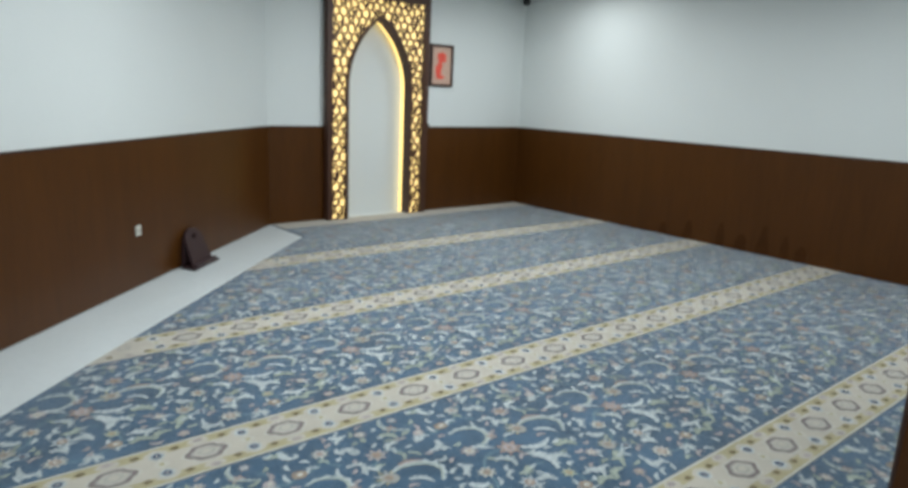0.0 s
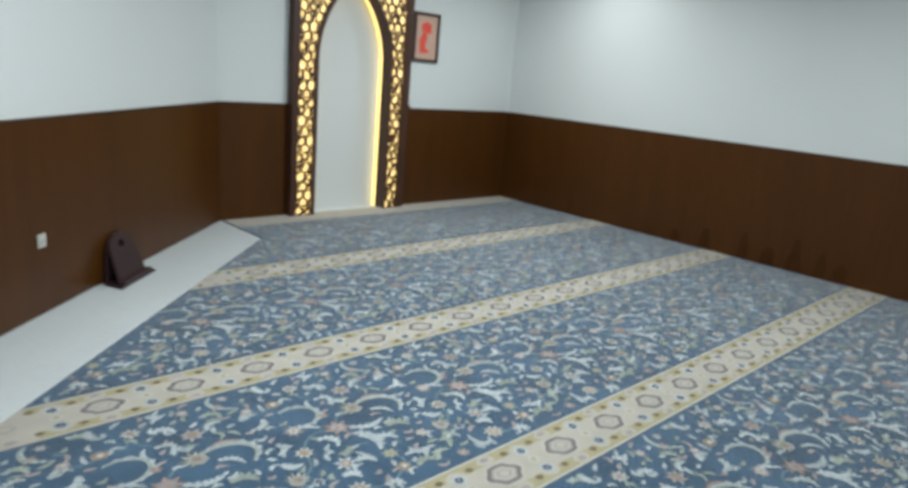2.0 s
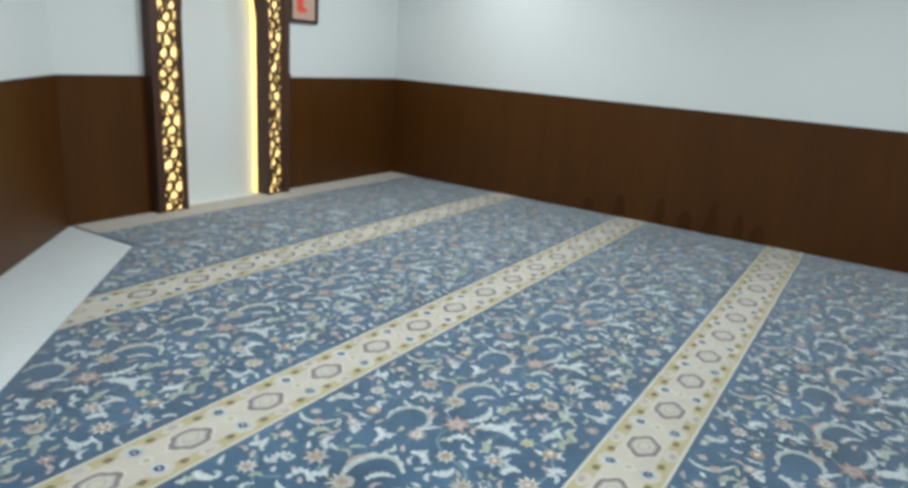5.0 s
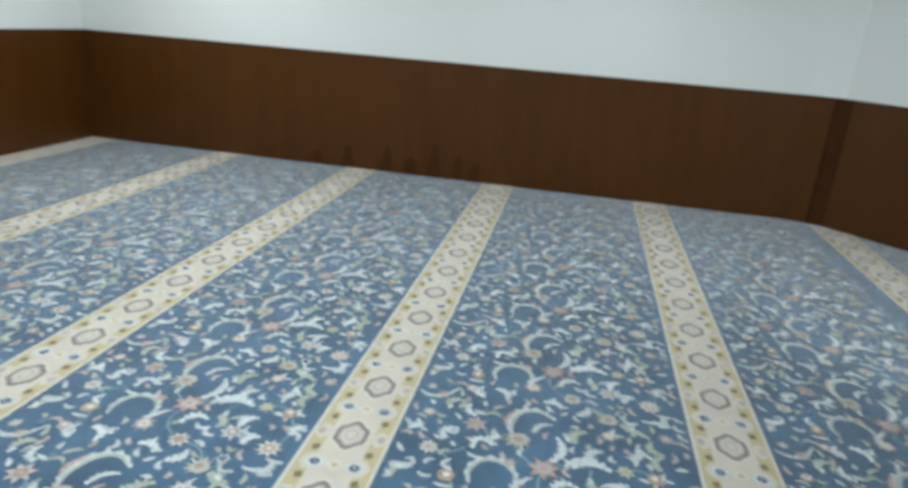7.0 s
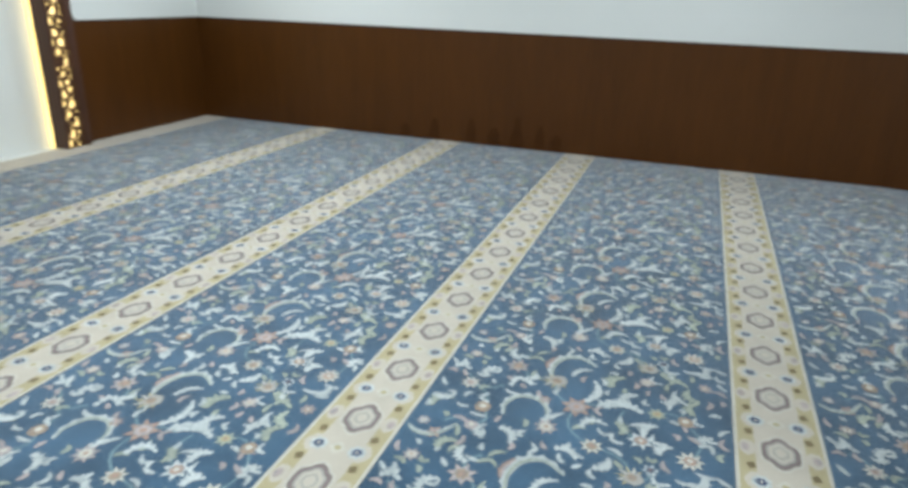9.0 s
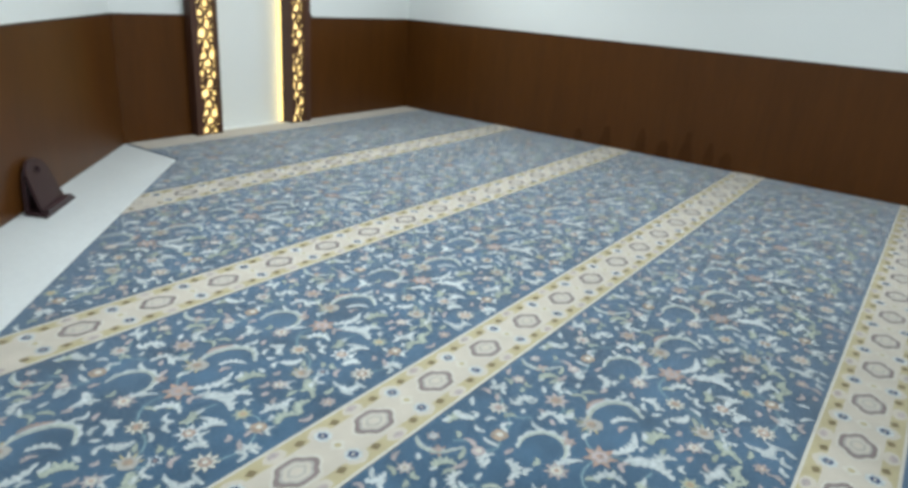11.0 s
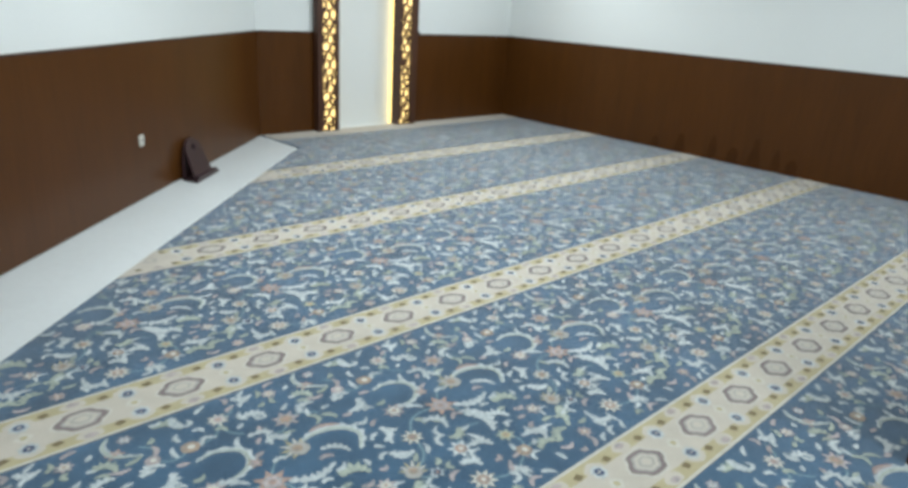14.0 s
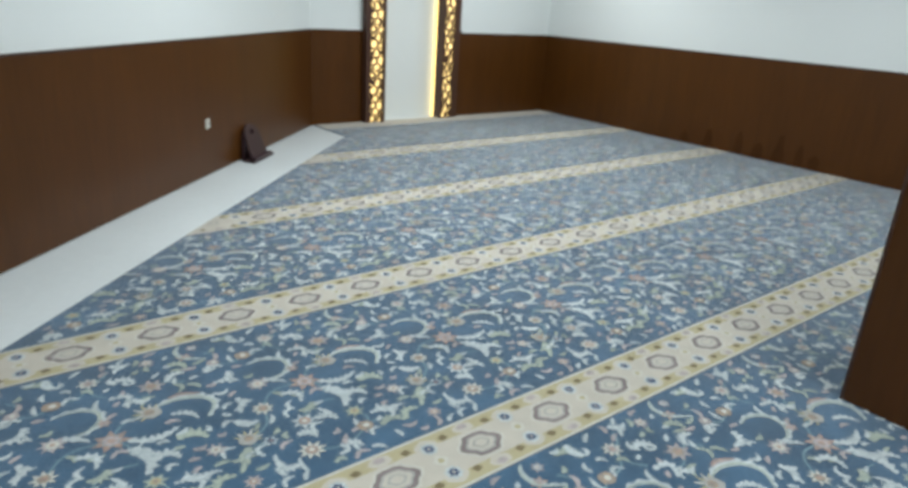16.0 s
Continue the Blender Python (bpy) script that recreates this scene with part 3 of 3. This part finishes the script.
bands = Weave()
for c in CENTRES:
    stripe = part("prayer_row_stripe", strip(c + HALF, c - HALF, -0.002, 0.002), CREAM, carpet, "cream patterned prayer row stripe")
    bands.keep = lambda x, y: left_x(y) < x < wall_x(y) and y > back_y(x) + 0.02
    for s in (-1, 1):
        x, xe = left_x(c) + 0.15, wall_x(c) - 0.15
        n = max(2, int((xe - x) / 0.1))
        line = [(x + (xe - x) * i / n, c + s * (HALF - 0.005)) for i in range(n + 1)]
        bands.ribbon(line, [0.005] * (n + 1), CO, 0.0028)
        line = [(px, c + s * (HALF - 0.036)) for px, _ in line]
        bands.ribbon(line, [0.025] * (n + 1), GD, 0.0026)
    for k in range(-26, 14):
        x = MX + k * P
        # pale scallops let into the gold margin
        for s in (-1, 1):
            bands.fan(disc(x + P / 2, c + s * 0.070, 0.044, 12, 0, 0.95, 0.08), CR, 0.0029)
            bands.fan(disc(x, c + s * 0.098, 0.040, 10, 0, 0.62, 0.1), CR, 0.0029)
            bands.fan(disc(x, c + s * 0.104, 0.022, 8, 0, 0.6), PK, 0.0032)
        # medallion: pointed hexagon with a soft inner ring
        for r, mat, h in ((0.092, CO, 0.0033), (0.081, GY, 0.0036), (0.060, SV, 0.0040), (0.050, CR, 0.0044), (0.034, SV, 0.0048), (0.024, CR, 0.0052)):
            bands.fan([(x + r * u, c + r * v) for u, v in ((1.04, 0.0), (0.90, 0.24), (0.70, 0.36), (0.52, 0.64), (0.26, 0.70), (-0.26, 0.70), (-0.52, 0.64), (-0.70, 0.36), (-0.90, 0.24), (-1.04, 0.0), (-0.90, -0.24), (-0.70, -0.36), (-0.52, -0.64), (-0.26, -0.70), (0.26, -0.70), (0.52, -0.64), (0.70, -0.36), (0.90, -0.24))], mat, h)
        for s in (-1, 1):
            xm, ym = x + P / 2, c + s * 0.066
            bands.fan(disc(xm, ym, 0.025, 16, 0, 1, 0.3), WH, 0.0032)
            bands.fan(disc(xm, ym, 0.014, 12, 0, 1, 0.4), NV, 0.0036)
            bands.fan(disc(xm, ym, 0.006, 6), CO, 0.0040)
            for e in (-1, 1):
                bands.fan(disc(x + e * 0.090, c + s * 0.090, 0.015, 8, 0.4, 0.8, 0.35), DK, 0.0034)
        bands.fan(disc(x + P / 2, c, 0.030, 4), CO, 0.0032)
        bands.fan(disc(x + P / 2, c, 0.012, 8), GD, 0.0035)
bands.make("stripe_pattern", carpet, "mauve medallions and small white flowers")


# ---- small things ----
def on_wall(a, b, dist, z):
    """A pose on the wall line a-b at dist from a: x along the wall, y into the wall."""
    a, b = Vector(a), Vector(b)
    d = (b - a).normalized()
    p = a + d * dist
    return pose(p.x, p.y, z, 0, 0, math.degrees(math.atan2(d.y, d.x)))


def socket(name, m, label):
    root = tagged(new(name), label, "socket")
    part("plate", box(-0.030, 0.030, -0.022, -0.012, -0.036, 0.036, 0.004), PLASTIC, root)
    part("insert", box(-0.020, 0.020, -0.026, -0.022, -0.026, 0.026, 0.002), PLASTIC, root)
    for s in (-1, 1):
        bm = bmesh.new()
        bmesh.ops.create_cone(bm, cap_ends=True, segments=12, radius1=0.004, radius2=0.004, depth=0.002, matrix=pose(s * 0.010, -0.0265, 0, 90))
        part("socket_hole", bm, BLACK, root)
    root.matrix_world = m
    return root


d = (Vector(L) - Vector(BL)).length
s1 = (Vector((-5.103, -1.654)) - Vector(BL)).dot((Vector(L) - Vector(BL)).normalized())
socket("wall_socket", on_wall(BL, L, s1 + 0.03, 0.385), "white plastic wall socket on brown wainscot")
s2 = (Vector((-0.568, -7.207)) - Vector(R2)).length
socket("wall_socket", on_wall(R2, BR, s2 + 0.05, 0.36), "white plastic wall socket on brown wainscot")

# framed calligraphy beside the niche
frame_thing = tagged(new("picture_frame"), "dark brown framed red calligraphy on beige paper", "picture")
px0, px1, pz0, pz1 = -1.506, -1.172, 1.464, 1.938
for name, b in (("frame_side", (px0, px0 + 0.028, pz0, pz1)), ("frame_side", (px1 - 0.028, px1, pz0, pz1)), ("frame_rail", (px0 + 0.028, px1 - 0.028, pz0, pz0 + 0.028)), ("frame_rail", (px0 + 0.028, px1 - 0.028, pz1 - 0.028, pz1))):
    part(name, box(b[0], b[1], -0.030, -0.001, b[2], b[3], 0.004), WOOD_TRIM, frame_thing)
part("paper", box(px0 + 0.028, px1 - 0.028, -0.012, -0.002, pz0 + 0.028, pz1 - 0.028), PAPER, frame_thing)
bm = bmesh.new()
for si, (x, z, sx, sz, turn) in enumerate(((-1.335, 1.800, 0.040, 0.048, 0.0), (-1.352, 1.715, 0.018, 0.060, 0.12), (-1.378, 1.635, 0.024, 0.080, 0.08), (-1.350, 1.570, 0.036, 0.020, 0.1), (-1.300, 1.775, 0.016, 0.040, 0.3))):
    ring = disc(0, 0, 1, 12, 0, 1, 0.12)
    vs = []
    for y in (-0.0145 - si * 0.0006, -0.012):
        vs.append([bm.verts.new((x - 0.004 + u * 1.6 * sx * math.cos(turn) - v * sz * math.sin(turn), y, z + u * sx * math.sin(turn) + v * sz * math.cos(turn))) for u, v in ring])
    bm.faces.new(vs[0])
    for i in range(12):
        bm.faces.new((vs[0][i], vs[0][(i + 1) % 12], vs[1][(i + 1) % 12], vs[1][i]))
part("calligraphy", bm, RED, frame_thing, "red brush strokes")

# small bracket where the cap meets the niche surround
tagged(part("wall_bracket", box(-1.574, -1.508, -0.045, 0.0, 1.0005, 1.030, 0.006), WOOD_TRIM), "small dark brown bracket on the wainscot cap", "bracket")

# ceiling camera in the corner
cctv = tagged(new("security_camera"), "small black dome security camera under the ceiling", "camera")
bm = bmesh.new()
bmesh.ops.create_cone(bm, cap_ends=True, segments=24, radius1=0.045, radius2=0.05, depth=0.02, matrix=pose(-0.11, -0.11, CEIL - 0.0105))
part("mount", bm, PLASTIC, cctv)
bm = bmesh.new()
bmesh.ops.create_uvsphere(bm, u_segments=20, v_segments=12, radius=0.050, matrix=pose(-0.11, -0.11, CEIL - 0.055))
part("dome", bm, BLACK, cctv)

# folding book stand leaning on the wainscot
stand = tagged(new("book_stand"), "dark plum book stand leaning on the brown wainscot", "book stand")
part("base", bevel(prism([(-0.20, -0.17), (0.20, -0.17), (0.15, -0.03), (-0.15, -0.03)], 0.0, 0.018), 0.005), STANDWOOD, stand)


def plate(outer, inner, depth, lean, foot=-0.14):
    """A leaning plate with an outline and a hole that have the same number of points."""
    bm = bmesh.new()
    def ring(line, y):
        return [bm.verts.new((x, y + z * lean, z)) for x, z in line]
    f0, f1, b0, b1 = ring(outer, foot), ring(inner, foot), ring(outer, foot + depth), ring(inner, foot + depth)
    n = len(outer)
    for i in range(n):
        j = (i + 1) % n
        for a, b in ((f0, f1), (f1, b1), (b1, b0), (b0, f0)):
            bm.faces.new((a[i], a[j], b[j], b[i]))
    return bm


# tapered back with a grip hole under its rounded top
N = 28
outer, inner = [], []
for i in range(N):
    a = 2 * math.pi * i / N
    cz, sx = math.sin(a), math.cos(a)
    z = 0.018 + 0.135 * (1 + max(-1, min(1, cz * 1.25)))
    half = 0.150 - 0.12 * (z - 0.018) if z < 0.20 else 0.128 * math.sqrt(max(0.0, 1 - ((z - 0.20) / 0.092) ** 2))
    outer.append((half * max(-1, min(1, sx * 1.6)), z))
    inner.append((0.030 * sx, 0.228 + 0.020 * cz))
part("back", plate(outer, inner, 0.016, 0.34), STANDWOOD, stand)
part("rear_leaf", plate([(x * 0.94, 0.0185 + (z - 0.018) * 0.92) for x, z in outer], [(x * 0.8, z - 0.02) for x, z in inner], 0.018, 0.02, -0.05), STANDWOOD, stand)
part("ledge", box(-0.165, 0.165, -0.168, -0.128, 0.018, 0.040, 0.005), STANDWOOD, stand)
s3 = (Vector((-4.55, -1.06)) - Vector(BL)).dot((Vector(L) - Vector(BL)).normalized())
stand.matrix_world = on_wall(BL, L, s3 - 0.13, -0.010)
